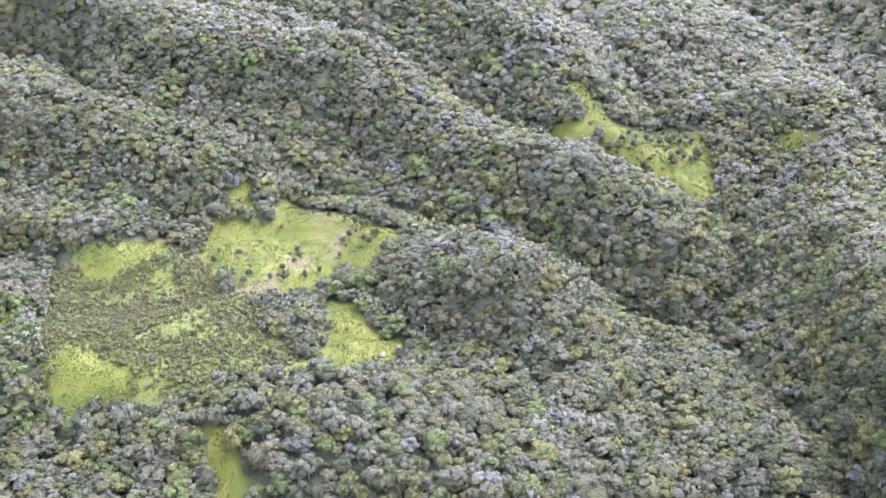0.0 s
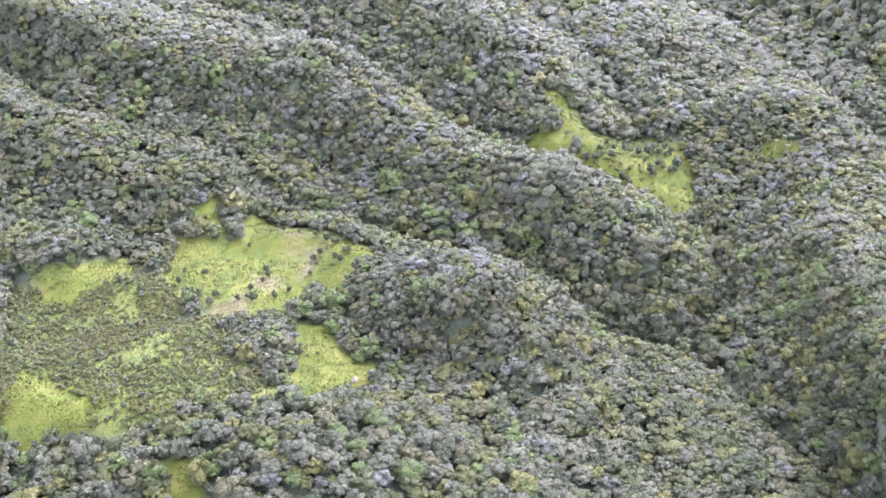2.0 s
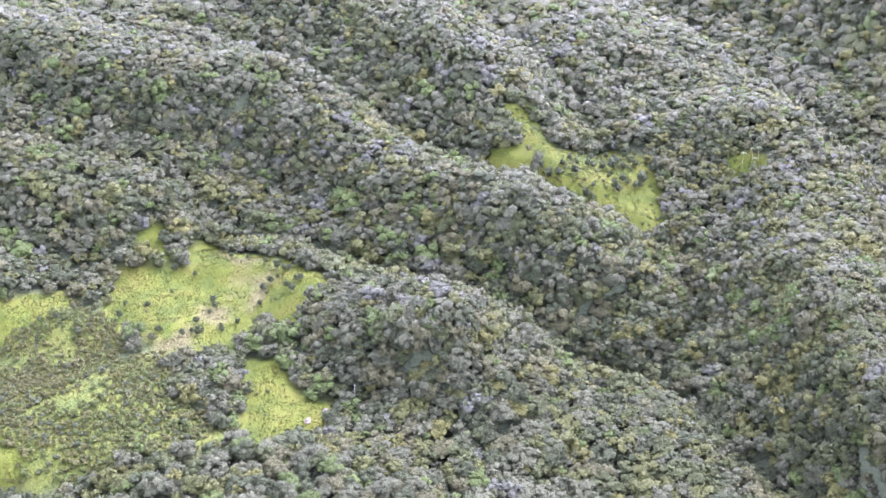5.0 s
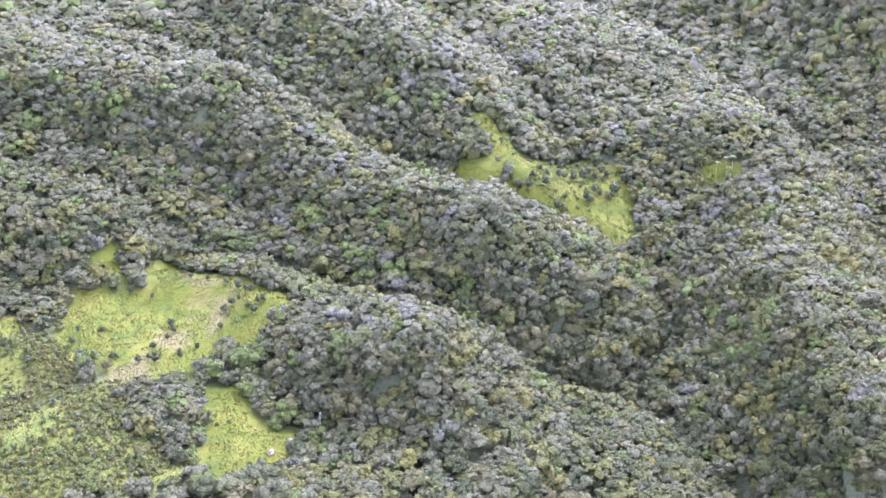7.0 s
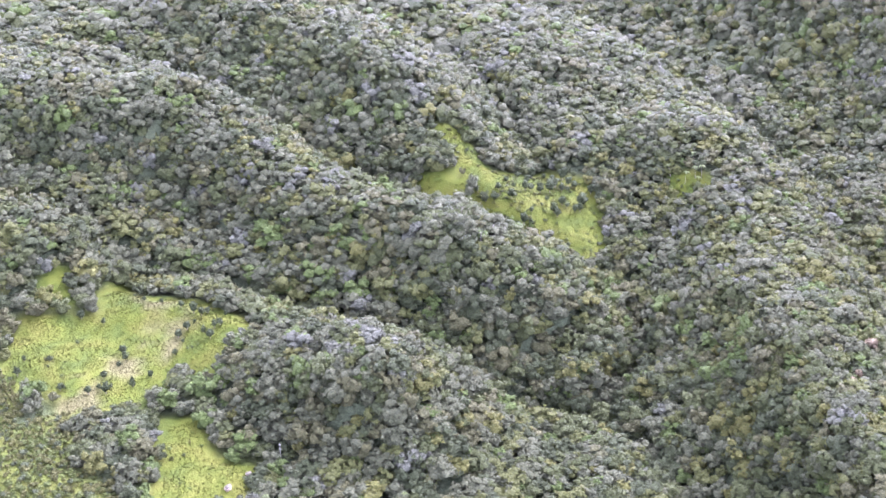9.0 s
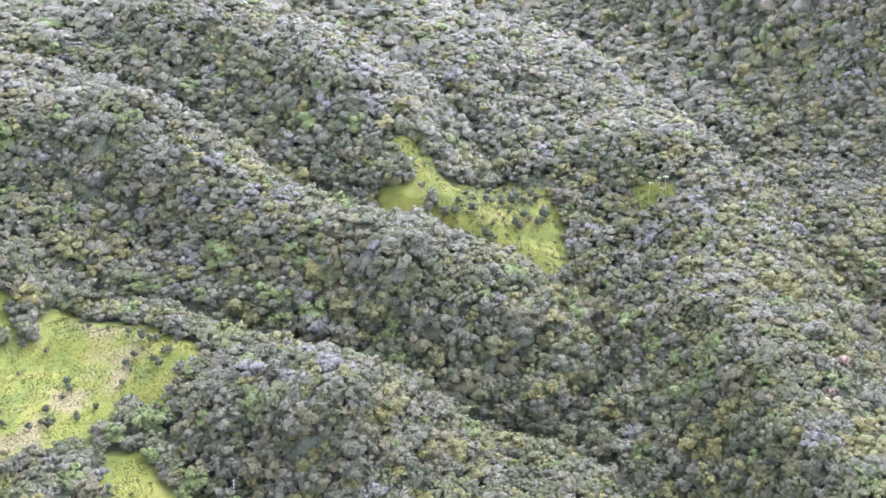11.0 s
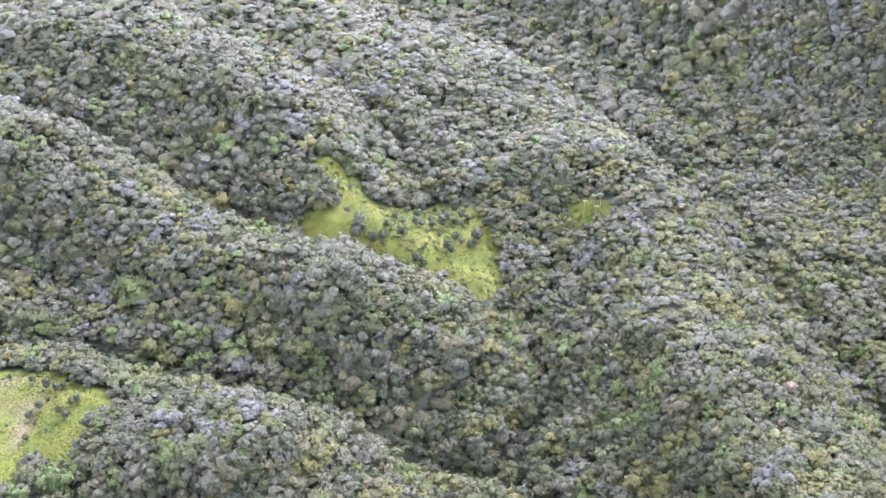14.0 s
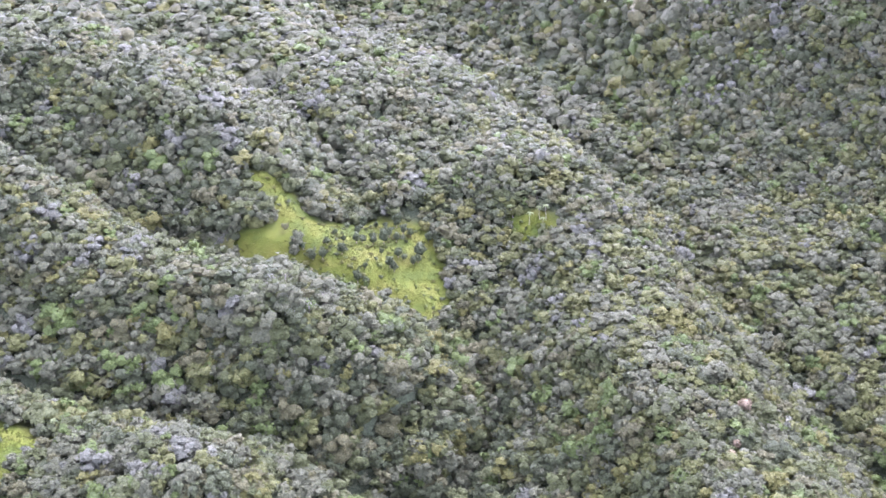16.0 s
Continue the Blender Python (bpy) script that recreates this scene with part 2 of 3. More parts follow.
def soil():
    m, nodes, links, b = material("soil_and_grass", 0.95)
    fine, mid = noise_node(nodes, links, 1.1, 4.0), noise_node(nodes, links, 0.055, 6.0, 0.62)
    grass = ramp_node(nodes, links, mid.outputs["Fac"], [(0.36, (0.029, 0.041, 0.006)), (0.48, (0.041, 0.051, 0.006)), (0.64, (0.053, 0.056, 0.009))])
    tangle = noise_node(nodes, links, 0.75, 5.0, 0.75)
    litter = ramp_node(nodes, links, tangle.outputs["Fac"], [(0.40, (0.026, 0.034, 0.018)), (0.5, (0.038, 0.047, 0.025)), (0.60, (0.054, 0.063, 0.034))])
    straw = ramp_node(nodes, links, fine.outputs["Fac"], [(0.3, (0.058, 0.053, 0.023)), (0.7, (0.076, 0.069, 0.030))])
    a = nodes.new("ShaderNodeAttribute")
    a.attribute_name = "open"
    d = nodes.new("ShaderNodeAttribute")
    d.attribute_name = "dry"
    c = mixed(nodes, links, grass.outputs["Color"], straw.outputs["Color"], d.outputs["Fac"])
    c = mixed(nodes, links, litter.outputs["Color"], c, a.outputs["Fac"])
    speck = ramp_node(nodes, links, fine.outputs["Fac"], [(0.3, (0.8, 0.8, 0.8)), (0.7, (1.15, 1.15, 1.15))])
    links.new(mixed(nodes, links, c, speck.outputs["Color"], 1.0, "MULTIPLY"), b.inputs["Base Color"])
    b.inputs["Specular IOR Level"].default_value = 0.1
    bump = nodes.new("ShaderNodeBump")
    bump.inputs["Strength"].default_value, bump.inputs["Distance"].default_value = 0.9, 0.9
    links.new(fine.outputs["Fac"], bump.inputs["Height"])
    links.new(bump.outputs[0], b.inputs["Normal"])
    return m


GX, GY = np.meshgrid(axis(-460, 900, 5.0, 1.25, 3600), axis(400, 1400, 5.0, 1.25, 3600))
GZ = ground_level(GX, GY)
rows, cols = GX.shape
at = np.arange(rows * cols).reshape(rows, cols)
quads = np.stack([at[:-1, :-1], at[:-1, 1:], at[1:, 1:], at[1:, :-1]], -1).reshape(-1, 4)
ground_mesh = mesh_from("ground", np.stack([GX, GY, GZ], -1).reshape(-1, 3), quads, [soil()])
OPEN = np.maximum(np.clip(meadow(GX, GY, 26.0) * 3, 0, 1), 0.85 * scrub(GX, GY, 9.0)).ravel()
DRY = (inside(GX, GY, STRAW, 14.0) * 0.85 * np.clip(0.75 + 1.6 * fbm(GX, GY, 14.0, 3, 8.0), 0, 1)).ravel()
for key, values in (("open", OPEN), ("dry", DRY)):
    ground_mesh.attributes.new(key, "FLOAT", "POINT").data.foreach_set("value", values.astype(np.float32))
ground_mesh.polygons.foreach_set("use_smooth", np.ones(len(quads), bool))
ground = tagged(new("ground", ground_mesh), "mountain slopes of forest soil with green and straw-coloured meadows", "ground", kind="structure")


# ---- woods ----
rng = np.random.RandomState(11)


def ico():
    p = (1 + 5**0.5) / 2
    v = np.array([(-1, p, 0), (1, p, 0), (-1, -p, 0), (1, -p, 0), (0, -1, p), (0, 1, p), (0, -1, -p), (0, 1, -p), (p, 0, -1), (p, 0, 1), (-p, 0, -1), (-p, 0, 1)], float)
    f = np.array([(0, 11, 5), (0, 5, 1), (0, 1, 7), (0, 7, 10), (0, 10, 11), (1, 5, 9), (5, 11, 4), (11, 10, 2), (10, 7, 6), (7, 1, 8),
                  (3, 9, 4), (3, 4, 2), (3, 2, 6), (3, 6, 8), (3, 8, 9), (4, 9, 5), (2, 4, 11), (6, 2, 10), (8, 6, 7), (9, 8, 1)])
    return v / np.linalg.norm(v[0]), f


ICO_V, ICO_F = ico()


def outward(v, centre):
    """Soft normals of a bough: away from its own middle and from the middle of the whole crown."""
    a, b = v - centre, v + np.array([0, 0, 0.25])
    n = np.array([0, 0, 0.45]) + a / (np.linalg.norm(a, axis=1)[:, None] + 1e-6) + 0.7 * b / (np.linalg.norm(b, axis=1)[:, None] + 1e-6)
    return n / (np.linalg.norm(n, axis=1)[:, None] + 1e-6)


BOUGH_F = ICO_F[ICO_V[ICO_F].mean(1)[:, 2] > -0.5]


def crown(r, lumps, leaves, leaf, tall=0.8, spread=0.66, size=0.34):
    """A crown of radius about 1 round the origin: boughs heaped over a dense middle, with clumps of leaves pointing all ways."""
    V, F, N, count = [], [], [], 0
    boughs = [(np.array([0.0, 0.0, -0.16 * tall]), np.array([0.72, 0.72, 0.60 * tall]))]
    for k in range(lumps):
        turn, up = 2.4 * k + r.rand() * 0.9, (k + 0.5) / lumps
        out = spread * math.sqrt(1 - 0.92 * up * up) * (0.8 + 0.4 * r.rand())
        s = size * (0.75 + 0.55 * r.rand())
        boughs.append((np.array([out * math.cos(turn), out * math.sin(turn), tall * (0.82 * up - 0.22 + 0.12 * r.randn())]), s * np.array([1, 1, 0.82])))
    for c, s in boughs:
        v = ICO_V * s * (0.76 + 0.42 * r.rand(len(ICO_V), 1)) + c
        V.append(v)
        F.append(BOUGH_F + count)
        N.append(outward(v, c) + 0.22 * r.randn(len(v), 3))
        count += len(ICO_V)
    weight = np.array([s[0] ** 2 for c, s in boughs[1:]])
    for k in r.choice(lumps, leaves, p=weight / weight.sum()):
        c, s = boughs[1 + k]
        n = r.randn(3)
        n[2] = abs(n[2]) * 0.9 - 0.2
        n /= np.linalg.norm(n)
        p = c + n * s * (0.90 + 0.34 * r.rand())
        side = r.randn(3)
        side -= 0.7 * n * (side @ n)
        side /= np.linalg.norm(side)
        over = np.cross(side, r.randn(3) * 0.5 + n * 0.75 + np.array([0, 0, 0.75]))
        over /= np.linalg.norm(over)
        w = leaf * (0.55 + 0.9 * r.rand())
        V.append(np.array([p - side * w * 0.6, p + side * w * 0.6, p + over * w * 1.1]))
        N.append(outward(V[-1], c) + 0.6 * r.randn(3))
        F.append(np.array([[count, count + 1, count + 2]]))
        count += 3
    V, F, N = np.concatenate(V), np.concatenate(F), np.concatenate(N)
    faces = np.cross(V[F[:, 1]] - V[F[:, 0]], V[F[:, 2]] - V[F[:, 0]])
    turned = (faces * N[F].sum(1)).sum(1) < 0
    F[turned] = F[turned][:, ::-1]
    return V, F, N


def trunk_piece(r, height, width, sides=5):
    """A tapered, slightly bent trunk from 0 to the given height."""
    V, F = [], []
    bend = r.randn(2) * 0.05 * height
    levels = 4
    for k in range(levels):
        q = k / (levels - 1)
        for s in range(sides):
            a = 2 * math.pi * s / sides
            w = width * (1.25 - 0.75 * q) if k else width * 1.6
            V.append((w * math.cos(a) + bend[0] * q * q, w * math.sin(a) + bend[1] * q * q, height * q))
    for k in range(levels - 1):
        for s in range(sides):
            a, b = k * sides + s, k * sides + (s + 1) % sides
            F += [(a, b, b + sides), (a, b + sides, a + sides)]
    return np.array(V), np.array(F)


NEAR_CROWNS = [crown(rng, 6 + k % 2, 92, 0.20, 0.80 + 0.09 * (k % 4), size=0.33) for k in range(18)]
MID_CROWNS = [crown(rng, 5, 46, 0.23, 0.80 + 0.09 * (k % 4), size=0.36) for k in range(16)]
FAR_CROWNS = [crown(rng, 4, 22, 0.26, 0.80 + 0.08 * (k % 4), size=0.38) for k in range(14)]
HIGH_CROWNS = [crown(rng, 2, 16, 0.28, 0.80 + 0.08 * (k % 4), size=0.44) for k in range(12)]
BUSH_CROWNS = [crown(rng, 2, 24, 0.30, 0.8, 0.4, 0.5) for k in range(8)]
EDGE_CROWNS = [crown(rng, 2, 6, 0.3, 0.9, 0.6, 0.5) for k in range(6)]


def scattered(x0, x1, y0, y1, step, seed):
    r = np.random.RandomState(seed)
    X, Y = np.meshgrid(np.arange(x0, x1, step), np.arange(y0, y1, step))
    X = X + step * 0.5 * (np.arange(X.shape[0]) % 2)[:, None]
    return (X + (r.rand(*X.shape) - 0.5) * step * 0.95).ravel(), (Y + (r.rand(*X.shape) - 0.5) * step * 0.95).ravel(), r


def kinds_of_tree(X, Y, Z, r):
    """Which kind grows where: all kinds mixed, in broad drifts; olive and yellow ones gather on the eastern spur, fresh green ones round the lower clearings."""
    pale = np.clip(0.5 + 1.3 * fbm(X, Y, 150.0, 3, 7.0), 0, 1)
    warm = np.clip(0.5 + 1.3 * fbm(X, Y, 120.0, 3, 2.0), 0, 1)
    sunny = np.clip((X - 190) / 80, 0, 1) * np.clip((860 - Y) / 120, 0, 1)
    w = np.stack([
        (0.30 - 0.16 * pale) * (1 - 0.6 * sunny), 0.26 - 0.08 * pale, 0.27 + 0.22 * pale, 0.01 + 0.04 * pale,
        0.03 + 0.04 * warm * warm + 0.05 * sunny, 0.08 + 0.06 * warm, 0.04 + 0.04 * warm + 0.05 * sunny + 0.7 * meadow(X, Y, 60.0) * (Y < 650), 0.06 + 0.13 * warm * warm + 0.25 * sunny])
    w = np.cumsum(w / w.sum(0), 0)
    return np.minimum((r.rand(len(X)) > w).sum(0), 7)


def planted(name, shapes, X, Y, Z, radius, tall, kinds, materials, r, label, category):
    """One mesh of many plants: each a turned and stretched copy of one of the shapes."""
    pick = r.randint(0, len(shapes), len(X))
    turn = r.rand(len(X)) * 2 * np.pi
    lie = np.stack([canopy_level(X - 6, Y) - canopy_level(X + 6, Y), canopy_level(X, Y - 6) - canopy_level(X, Y + 6), 12.0 + 0 * X], -1)
    lie = lie / np.linalg.norm(lie, axis=1)[:, None]
    Vs, Fs, Ns, Ms, count = [], [], [], [], 0
    for k, (v, f, n) in enumerate(shapes):
        m = np.nonzero(pick == k)[0]
        if not len(m):
            continue
        c, s = np.cos(turn[m])[:, None], np.sin(turn[m])[:, None]
        wide = radius[m][:, None]
        x = (v[None, :, 0] * c - v[None, :, 1] * s) * wide + X[m][:, None]
        y = (v[None, :, 0] * s + v[None, :, 1] * c) * wide * (0.85 + 0.3 * r.rand(len(m), 1)) + Y[m][:, None]
        z = v[None, :, 2] * tall[m][:, None] + Z[m][:, None]
        Vs.append(np.stack([x, y, z], -1).reshape(-1, 3))
        n = n / np.linalg.norm(n, axis=1)[:, None]
        Ns.append((np.stack([n[None, :, 0] * c - n[None, :, 1] * s, n[None, :, 0] * s + n[None, :, 1] * c, n[None, :, 2] + 0 * c], -1) + 0.8 * lie[m][:, None]).reshape(-1, 3))
        Fs.append((f[None] + (np.arange(len(m)) * len(v))[:, None, None]).reshape(-1, 3) + count)
        Ms.append(np.repeat(kinds[m], len(f)))
        count += len(m) * len(v)
    me = mesh_from(name, np.concatenate(Vs), np.concatenate(Fs), materials, np.concatenate(Ms), np.concatenate(Ns))
    return tagged(new(name, me), label, category, kind="stuff")


def wooded(X, Y):
    return (meadow(X, Y, 9.0) < 0.15) & (scrub(X, Y) < 0.4)


def in_wedge(X, Y, margin=0.0):
    return (X > -0.44 * Y - 60 - margin) & (X < np.minimum(np.minimum(0.97 * Y - 60, 0.82 * Y + 30), 790) + margin) & (X > -460)


def near_strip(X, Y):
    """The stretch of wood at the foot of the near spur, whose trees stand as things of their own."""
    return (Y > 424) & (Y < 506) & (X > -95) & (X < 42)


def wood(name, y0, y1, step, shapes, seed, label, keep, flat=0.95):
    X, Y, r = scattered(-760, 1320, y0, y1, step, seed)
    m = wooded(X, Y) & keep(X, Y)
    X, Y = X[m], Y[m]
    rise = np.hypot(canopy_level(X + 4, Y) - canopy_level(X - 4, Y), canopy_level(X, Y + 4) - canopy_level(X, Y - 4)) / 8
    more = (rise > 0.55) & (r.rand(len(X)) < rise - 0.2)
    X, Y = np.concatenate([X, X[more] + step * (0.3 + 0.4 * r.rand(more.sum()))]), np.concatenate([Y, Y[more] + step * (0.3 + 0.4 * r.rand(more.sum()))])
    Z = ground_level(X, Y)
    radius = step * np.clip(0.86 * np.exp(0.34 * r.randn(len(X))), 0.42, 1.5)
    steep = np.hypot(canopy_level(X + 4, Y) - canopy_level(X - 4, Y), canopy_level(X, Y + 4) - canopy_level(X, Y - 4)) / 8
    tall = flat * radius * (0.70 + 0.22 * r.rand(len(X))) * (1 + 0.35 * np.minimum(steep, 1.2))
    height = 3.6 + 0.20 * radius + (3.0 * flat - 1.1) * r.rand(len(X)) + 1.4 * np.minimum(steep, 1.2)
    edge = np.maximum(meadow(X, Y, 26.0), scrub(X, Y, 26.0))
    height, radius = height * (1 - 0.5 * np.clip(edge * 2.4, 0, 1)), radius * (1 - 0.3 * np.clip(edge * 2.4, 0, 1))
    kinds = kinds_of_tree(X, Y, Z, r)
    return planted(name, shapes, X, Y, Z + height, radius, tall, kinds, LEAF, r, label, "forest")


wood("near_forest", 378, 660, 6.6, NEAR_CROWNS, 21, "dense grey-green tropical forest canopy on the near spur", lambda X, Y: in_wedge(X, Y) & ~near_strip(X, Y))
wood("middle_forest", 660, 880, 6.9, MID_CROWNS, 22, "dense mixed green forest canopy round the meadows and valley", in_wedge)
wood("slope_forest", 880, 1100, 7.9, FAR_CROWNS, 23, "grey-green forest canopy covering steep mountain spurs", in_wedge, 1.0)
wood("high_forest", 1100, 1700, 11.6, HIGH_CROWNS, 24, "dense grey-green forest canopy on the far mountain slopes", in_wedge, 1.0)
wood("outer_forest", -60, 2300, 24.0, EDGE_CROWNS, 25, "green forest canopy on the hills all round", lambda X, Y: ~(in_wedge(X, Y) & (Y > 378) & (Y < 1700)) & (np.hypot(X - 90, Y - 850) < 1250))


# ---- things ----
def part(name, V, F, mat, parent, label="", normals=None):
    ob = new(name, mesh_from(name, V, F, [mat], None, normals))
    ob.parent = parent
    return tagged(ob, label)


def level(x, y):
    return float(ground_level(np.array([float(x)]), np.array([float(y)]))[0])


def tube(path, widths, sides=5):
    """A tapered limb along a path of points."""
    V, F = [], []
    for (p, w) in zip(path, widths):
        for s in range(sides):
            a = 2 * math.pi * s / sides
            V.append((p[0] + w * math.cos(a), p[1] + w * math.sin(a), p[2]))
    n = len(path)
    for k in range(n - 1):
        for s in range(sides):
            a, b = k * sides + s, k * sides + (s + 1) % sides
            F += [(a, b, b + sides), (a, b + sides, a + sides)]
    for s in range(1, sides - 1):
        F.append(((n - 1) * sides, (n - 1) * sides + s, (n - 1) * sides + s + 1))
        F.append((0, s + 1, s))
    return np.array(V, float), np.array(F)


KIND_WORDS = ["dark green", "mid-green", "grey-green", "silvery grey-green", "yellow-green", "brownish russet", "fresh bright green", "olive green"]


def forest_tree(kind, seed):
    r = np.random.RandomState(300 + seed)
    root = tagged(new("forest_tree"), f"{KIND_WORDS[kind]} broadleaf forest tree with a lumpy crown", "tree", "trees on the near spur")
    height = 5.3
    part("trunk", *trunk_piece(r, height + 1.2, 0.22), BARK, root)
    v, f, n = crown(r, 9 + seed % 4, 260, 0.11, 0.74 + 0.1 * (seed % 4))
    part("crown", v * np.array([5.2, 5.2, 4.3]) + (0, 0, height), f, LEAF[kind], root, normals=n)
    return root


def near_trees():
    X, Y, r = scattered(-95, 42, 424, 506, 6.4, 31)
    m = near_strip(X, Y) & wooded(X, Y)
    X, Y = X[m], Y[m]
    Z = ground_level(X, Y)
    kinds = kinds_of_tree(X, Y, Z, r)
    made = {}
    for x, y, z, k in zip(X, Y, Z, kinds):
        seed = int(r.randint(3))
        s = float(np.clip(np.exp(0.2 * r.randn()), 0.65, 1.45))
        m = pose(x, y, z - 0.3, r.randn() * 3, r.randn() * 3, r.rand() * 360) @ Matrix.Diagonal((s, s, s * (0.9 + 0.25 * r.rand()), 1))
        if (k, seed) in made:
            copy_thing(made[k, seed], Matrix.Identity(4)).matrix_basis = m
        else:
            made[k, seed] = forest_tree(k, seed + 3 * k)
            made[k, seed].matrix_basis = m


def shrub(seed, words, group, leaf, name):
    r = np.random.RandomState(500 + seed)
    root = tagged(new(name), words, "shrub", group)
    part("stem", *trunk_piece(r, 1.0, 0.09), BARK, root)
    v, f, n = crown(r, 5, 110, 0.24, 1.15, 0.42, 0.42)
    part("crown", v * np.array([1.5, 1.5, 1.25]) + (0, 0, 1.75), f, leaf, root, normals=n)
    return root


def shrubs(spots, words, group, size, seed, leaf=SHRUB, up=-0.15, name="meadow_shrub"):
    r = np.random.RandomState(seed)
    first = [shrub(seed + k, words, group, leaf, name) for k in range(4)]
    for n, (x, y) in enumerate(spots):
        s = size * float(np.clip(np.exp(0.28 * r.randn()), 0.6, 1.7))
        m = pose(x, y, level(x, y) + up, 0, 0, r.rand() * 360) @ Matrix.Diagonal((s, s, s * (0.85 + 0.35 * r.rand()), 1))
        (first[n] if n < 4 else copy_thing(first[n % 4], Matrix.Identity(4))).matrix_basis = m


def dead_tree(x, y, height, seed):
    r = np.random.RandomState(700 + seed)
    root = tagged(new("dead_tree"), "bare pale grey dead tree standing out of the canopy", "dead tree", "dead trees in the forest")
    lean, height = r.randn(2) * 0.06, height + 2.3
    path = [(lean[0] * h, lean[1] * h, h) for h in np.linspace(0, height, 6)]
    part("trunk", *tube(path, np.linspace(0.26, 0.07, 6)), DEADWOOD, root)
    for k in range(7):
        h = height * (0.45 + 0.5 * k / 7)
        a, out = 2.4 * k + r.rand(), height * (0.34 - 0.025 * k) * (0.7 + 0.6 * r.rand())
        p0 = np.array([lean[0] * h, lean[1] * h, h])
        way = np.array([math.cos(a), math.sin(a), 0.75 + 0.5 * r.rand()])
        bow = np.array([0, 0, 0.1 * out])
        part("branch", *tube([p0, p0 + way * out * 0.5 - bow, p0 + way * out], [0.10, 0.07, 0.03], 4), DEADWOOD, root)
    root.matrix_basis = pose(x, y, level(x, y) - 0.2)


def fern_tree(seed, words, fronds=11, length=2.6, height=7.0):
    r = np.random.RandomState(900 + seed)
    root = tagged(new("tree_fern"), words, "tree fern", "tree ferns")
    part("trunk", *trunk_piece(r, height, 0.14), BARK, root)
    for k in range(fronds):
        a = 2 * math.pi * k / fronds + 0.2 * r.randn()
        l = length * (0.8 + 0.4 * r.rand())
        side = np.array([-math.sin(a), math.cos(a), 0])
        out = np.array([math.cos(a), math.sin(a), 0])
        V, F = [], []
        steps = 7
        for i in range(steps):
            q = i / (steps - 1)
            p = out * l * q + np.array([0, 0, height + 0.9 * math.sin(q * 2.2) * l * 0.35 - 0.55 * l * q * q])
            w = 0.42 * l * 0.36 * math.sin(math.pi * min(0.96, q * 0.9 + 0.1)) + 0.02
            V += [p - side * w - (0, 0, 0.25 * w), p, p + side * w - (0, 0, 0.25 * w)]
            if i:
                b = 3 * i
                F += [(b - 3, b - 2, b + 1), (b - 3, b + 1, b), (b - 2, b - 1, b + 2), (b - 2, b + 2, b + 1)]
        part("frond", np.array(V), np.array(F), FERN, root)
    return root


def fern_trees(spots, seed):
    r = np.random.RandomState(seed)
    first = [fern_tree(seed + k, "pale green tree fern with a star of arching fronds") for k in range(3)]
    for n, (x, y, s) in enumerate(spots):
        m = pose(x, y, level(x, y) + 0.0, r.randn() * 6, r.randn() * 6, r.rand() * 360) @ Matrix.Diagonal((s, s, 1.3, 1))
        (first[n] if n < 3 else copy_thing(first[n % 3], Matrix.Identity(4))).matrix_basis = m


def box(cx, cy, cz, sx, sy, sz):
    x, y, z = sx / 2, sy / 2, sz / 2
    V = np.array([(cx + a * x, cy + b * y, cz + c * z) for a in (-1, 1) for b in (-1, 1) for c in (-1, 1)], float)
    F = np.array([(0, 1, 3), (0, 3, 2), (4, 6, 7), (4, 7, 5), (0, 4, 5), (0, 5, 1), (2, 3, 7), (2, 7, 6), (0, 2, 6), (0, 6, 4), (1, 5, 7), (1, 7, 3)])
    return V, F


def utility_pole(x, y, height, arms, seed):
    root = tagged(new("utility_pole"), "weathered pale wooden utility pole with a short crossarm" if arms else "pale wooden post among the trees", "utility pole" if arms else "post", "poles by the lower lawn")
    part("pole", *tube([(0, 0, 0), (0, 0, height * 0.5), (0, 0, height)], [0.17, 0.15, 0.12], 8), POLE, root)
    if arms:
        beam = part("crossarm", *box(0, 0, height - 0.5, 1.7, 0.12, 0.14), POLE, root)
        for k in (-0.7, 0.0, 0.7):
            part("insulator", *tube([(k, 0, height - 0.43), (k, 0, height - 0.22)], [0.06, 0.04], 6), ROOF, beam)
        part("transformer", *tube([(0.3, 0.25, height - 1.7), (0.3, 0.25, height - 1.0)], [0.22, 0.22], 8), ROOF, root)
    root.matrix_basis = pose(x, y, level(x, y) - 0.1, 0, 0, 35 + 40 * seed)


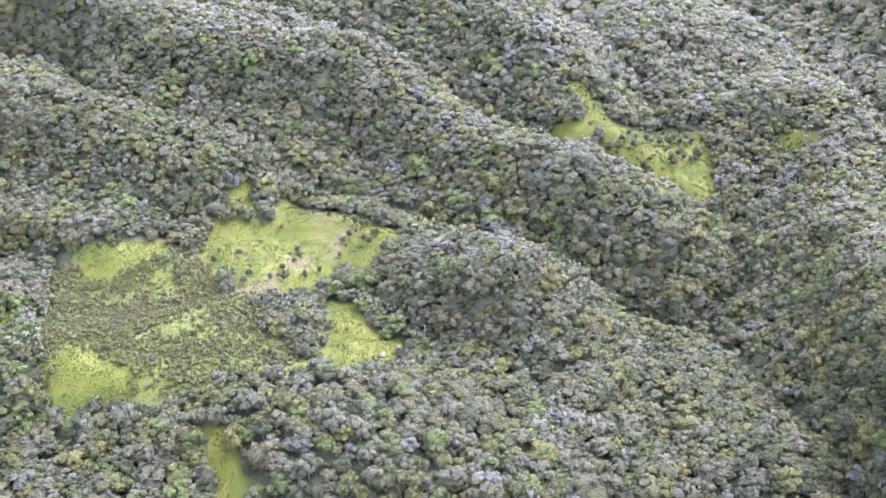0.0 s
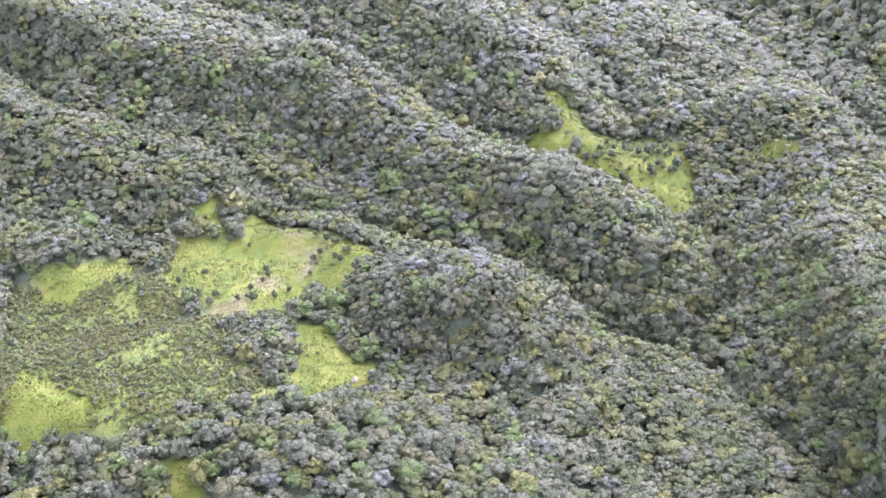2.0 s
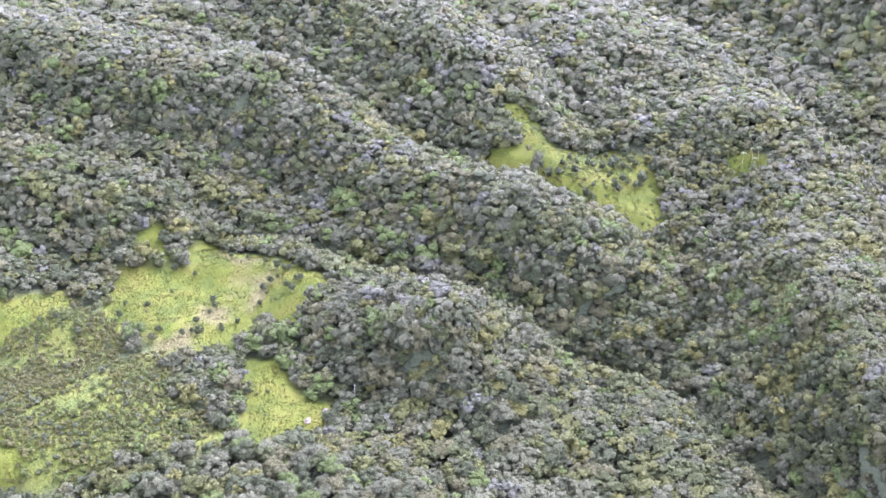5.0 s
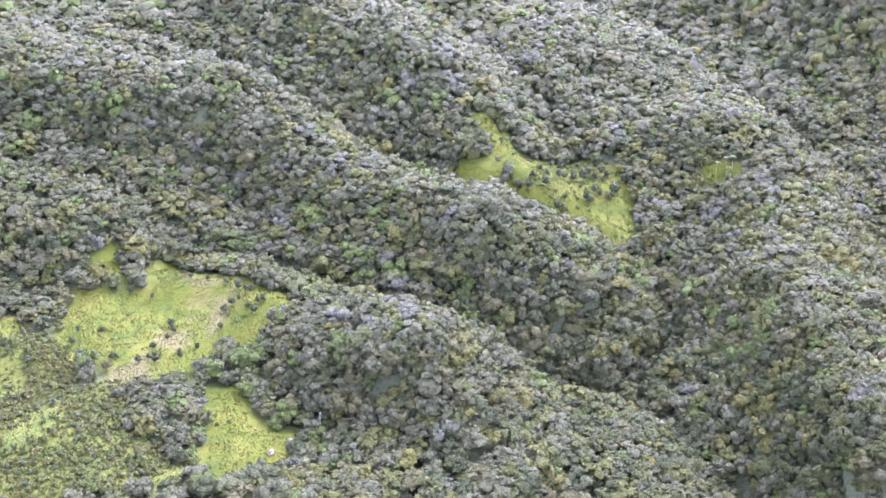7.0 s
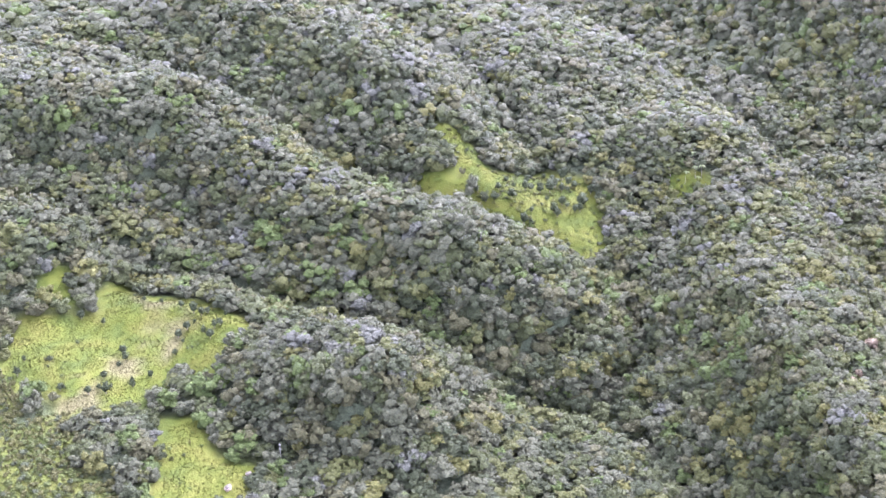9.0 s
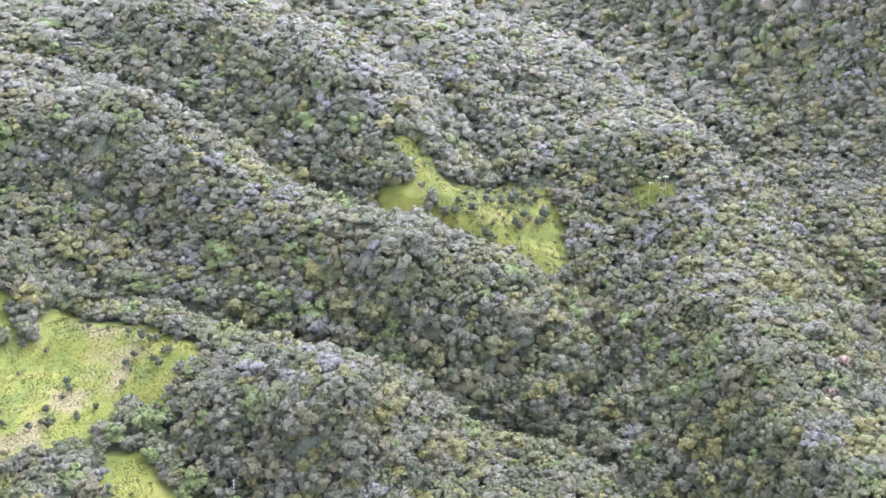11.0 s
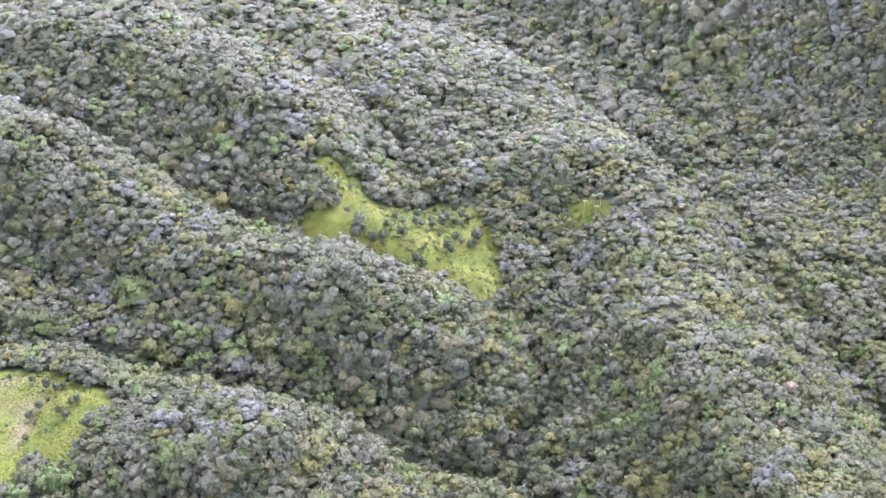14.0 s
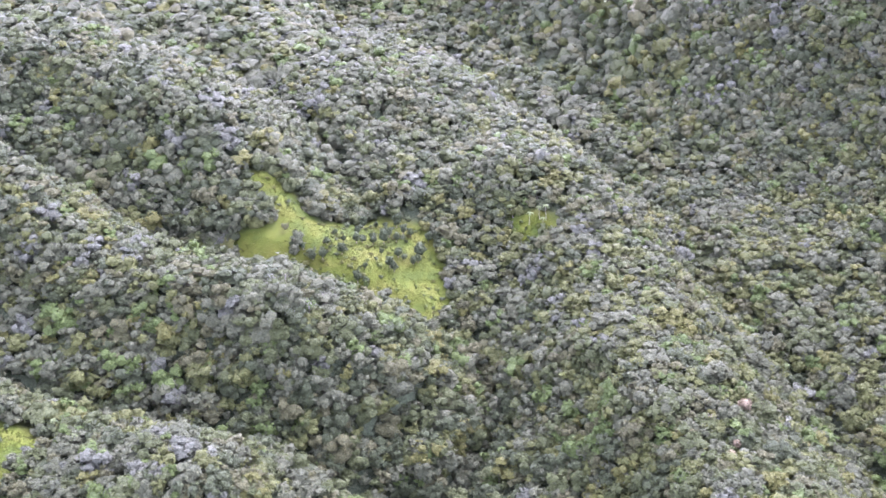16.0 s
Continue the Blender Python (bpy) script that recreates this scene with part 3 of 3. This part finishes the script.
def hut(x, y, turn, long):
    root = tagged(new("hut"), "small plank hut with a pale sheet roof beside the lawn", "hut", "huts by the lower lawn")
    w = 2.0
    part("wall", *box(0, -w / 2 + 0.1, 1.1, long - 0.4, 0.08, 2.2), PLANK, root)
    part("wall", *box(0, w / 2 - 0.1, 1.1, long - 0.4, 0.08, 2.2), PLANK, root)
    part("wall", *box(-long / 2 + 0.25, 0, 1.1, 0.08, w - 0.3, 2.2), PLANK, root)
    part("wall", *box(long / 2 - 0.25, 0, 1.1, 0.08, w - 0.3, 2.2), PLANK, root)
    for side in (-1, 1):
        V = np.array([(a * long / 2, side * b, z + t) for t in (0, 0.07) for a in (-1, 1) for b, z in ((0, 3.0), (w / 2 + 0.35, 2.0))], float)
        F = np.array([(0, 1, 3), (0, 3, 2), (4, 6, 7), (4, 7, 5), (0, 2, 6), (0, 6, 4), (1, 5, 7), (1, 7, 3), (0, 4, 5), (0, 5, 1), (2, 3, 7), (2, 7, 6)])
        part("roof", V, F, ROOF, root, "pale sun-bleached sheet roof")
    root.matrix_basis = pose(x, y, level(x, y) - 0.1, 0, 0, turn)


near_trees()
MEADOW_SHRUBS = [(-82, 698), (-94, 709), (-62, 685), (-70, 692), (-57, 681), (-54, 685), (-43, 681), (-49, 668), (-55, 665), (-65, 672), (-61, 676), (-70, 668), (-67, 663), (-71, 654), (-100, 658), (-98, 651), (-101, 646), (-107, 632), (-102, 624), (-108, 622), (-104, 619), (-112, 615), (-129, 694), (-115, 686), (-127, 668), (-138, 647), (-127, 618), (-125, 618), (-139, 617), (-147, 625), (-152, 649), (-153, 636), (-92, 631), (-91, 627), (-65, 644), (-58, 633), (-46, 670), (-51, 660), (-83, 638)]
FAR_SHRUBS = [(155, 835), (167, 852), (179, 856), (173, 844), (188, 855), (195, 857), (202, 852), (203, 838), (207, 834), (202, 827), (196, 829), (192, 844), (180, 830), (173, 832), (168, 828), (159, 827), (147, 822), (142, 812), (155, 813), (160, 791), (167, 799), (176, 806), (184, 801), (186, 798), (192, 810), (195, 807), (207, 811), (204, 804), (200, 802), (181, 836), (187, 829), (193, 837), (165, 789), (182, 815), (136, 814), (131, 821), (124, 824), (211, 817), (218, 828)]
DRY_BUSHES = [(306, 575), (308, 577), (329, 590), (340, 594), (278, 540), (285, 548)]
shrubs(MEADOW_SHRUBS, "small dark green shrub standing alone in the sunlit meadow", "shrubs in the meadow", 1.35, 40)
shrubs(FAR_SHRUBS, "dark green bushy young tree in the far hillside clearing", "shrubs in the far clearing", 2.0, 60)
shrubs(DRY_BUSHES, "withered straw-brown bush among green trees", "withered bushes", 2.2, 70, DRYLEAF, 5.3, "withered_bush")
for n, (x, y, h) in enumerate([(100, 729, 13), (106, 733, 12), (116, 715, 11), (106, 712, 10), (-154, 850, 12), (-112, 809, 11), (61, 930, 12), (53, 754, 11), (127, 730, 11), (98, 734, 10),
                               (281, 565, 9.5), (22, 723, 11), (-171, 786, 12), (73, 719, 10), (262, 572, 9), (141, 702, 10), (246, 601, 9)]):
    dead_tree(x, y, h, n)
fern_trees([(255, 937, 1.0), (271, 946, 1.0), (255, 889, 1.0), (266, 881, 1.0), (273, 847, 1.1), (280, 841, 1.1), (288, 826, 1.0), (295, 820, 1.0), (276, 819, 1.1), (290, 806, 1.0),
            (283, 807, 1.0), (294, 804, 1.1), (289, 798, 1.0), (187, 553, 1.2), (12, 503, 1.1), (-250, 530, 1.0), (-241, 533, 1.1), (-233, 532, 1.1),
            (-243, 524, 1.1), (-229, 526, 1.0), (49, 530, 0.9), (113, 565, 0.9), (-16, 529, 0.9), (63, 454, 0.9), (-20, 675, 1.0), (-10, 654, 1.1), (263, 620, 1.0), (149, 684, 0.9),
            (197, 625, 1.0), (342, 638, 1.1), (388, 653, 1.1), (123, 900, 1.1)], 80)
for n, (x, y, h, arms) in enumerate([(-11, 565, 14.0, True), (30, 556, 13.0, False), (90, 578, 13.5, True), (55, 556, 12.0, False)]):
    utility_pole(x, y, h, arms, n)
hut(-27, 556, 25, 3.0)
hut(-36, 541, 40, 3.2)


# ---- low growth ----
def low_growth():
    X, Y, r = scattered(-290, -55, 490, 690, 2.5, 51)
    m = (scrub(X, Y) > 0.4) & (meadow(X, Y) < 0.4) & (r.rand(len(X)) < np.clip(1.05 + 1.9 * fbm(X, Y, 26.0, 3, 4.0), 0.15, 1.0))
    X, Y = X[m], Y[m]
    radius = 1.5 * np.exp(0.32 * r.randn(len(X)))
    kinds = np.where(r.rand(len(X)) < 0.14, 2, np.where(r.rand(len(X)) < np.clip(0.28 + fbm(X, Y, 30.0, 2, 6.0), 0, 0.7), 1, 0))
    planted("scrub", BUSH_CROWNS, X, Y, ground_level(X, Y) + radius * 0.55, radius, radius * 0.8, kinds, BUSH, r, "low olive-green scrub on old pasture", "scrub")
    X, Y, r = scattered(-260, 300, 430, 980, 3.4, 53)
    far = Y > 720
    far = far & (X > 60)
    m = (meadow(X, Y) > 0.5) & (inside(X, Y, STRAW, 8.0) < 0.5) & (r.rand(len(X)) < np.where(far, 0.24, 0.06) + 0.5 * fbm(X, Y, 22.0, 2, 9.0))
    X, Y, far = X[m], Y[m], far[m]
    radius = np.where(far, 1.5, 0.95) * np.exp(0.3 * r.randn(len(X)))
    planted("tussock", BUSH_CROWNS, X, Y, ground_level(X, Y) + radius * 0.35, radius, radius * 0.75, r.randint(0, 3, len(X)), BUSH, r, "low olive and green bushes dotted over the meadows", "bushes")
    Vs, Fs, Ms, count = [], [], [], 0
    X, Y, r = scattered(-300, 300, 420, 980, 1.35, 52)
    m = (meadow(X, Y) > 0.45) | ((scrub(X, Y) > 0.5) & (r.rand(len(X)) < 0.45))
    X, Y = X[m], Y[m]
    Z = ground_level(X, Y) - 0.05
    dry = (inside(X, Y, STRAW, 14.0) * np.clip(0.75 + 1.4 * fbm(X, Y, 14.0, 3, 8.0), 0, 1) + 0.10) > r.rand(len(X))
    for blade in range(4):
        a, l = r.rand(len(X)) * 6.283, 0.25 + 0.35 * r.rand(len(X))
        w = 0.7 * l
        ox, oy = X + 0.4 * r.randn(len(X)), Y + 0.4 * r.randn(len(X))
        lean = 0.5 * r.randn(2, len(X)) * l
        V = np.stack([np.stack([ox - np.cos(a) * w, oy - np.sin(a) * w, Z], -1), np.stack([ox + np.cos(a) * w, oy + np.sin(a) * w, Z], -1),
                      np.stack([ox + lean[0], oy + lean[1], Z + l], -1)], 1).reshape(-1, 3)
        Vs.append(V)
        Fs.append(np.arange(len(V)).reshape(-1, 3) + count)
        Ms.append(dry.astype(int))
        count += len(V)
    up = np.tile([0.0, 0.0, 1.0], (count, 1)) + 0.15 * r.randn(count, 3)
    me = mesh_from("meadow_grass", np.concatenate(Vs), np.concatenate(Fs), GRASS, np.concatenate(Ms), up)
    tagged(new("meadow_grass", me), "tall bright green and straw-coloured meadow grass", "grass", kind="stuff")


low_growth()
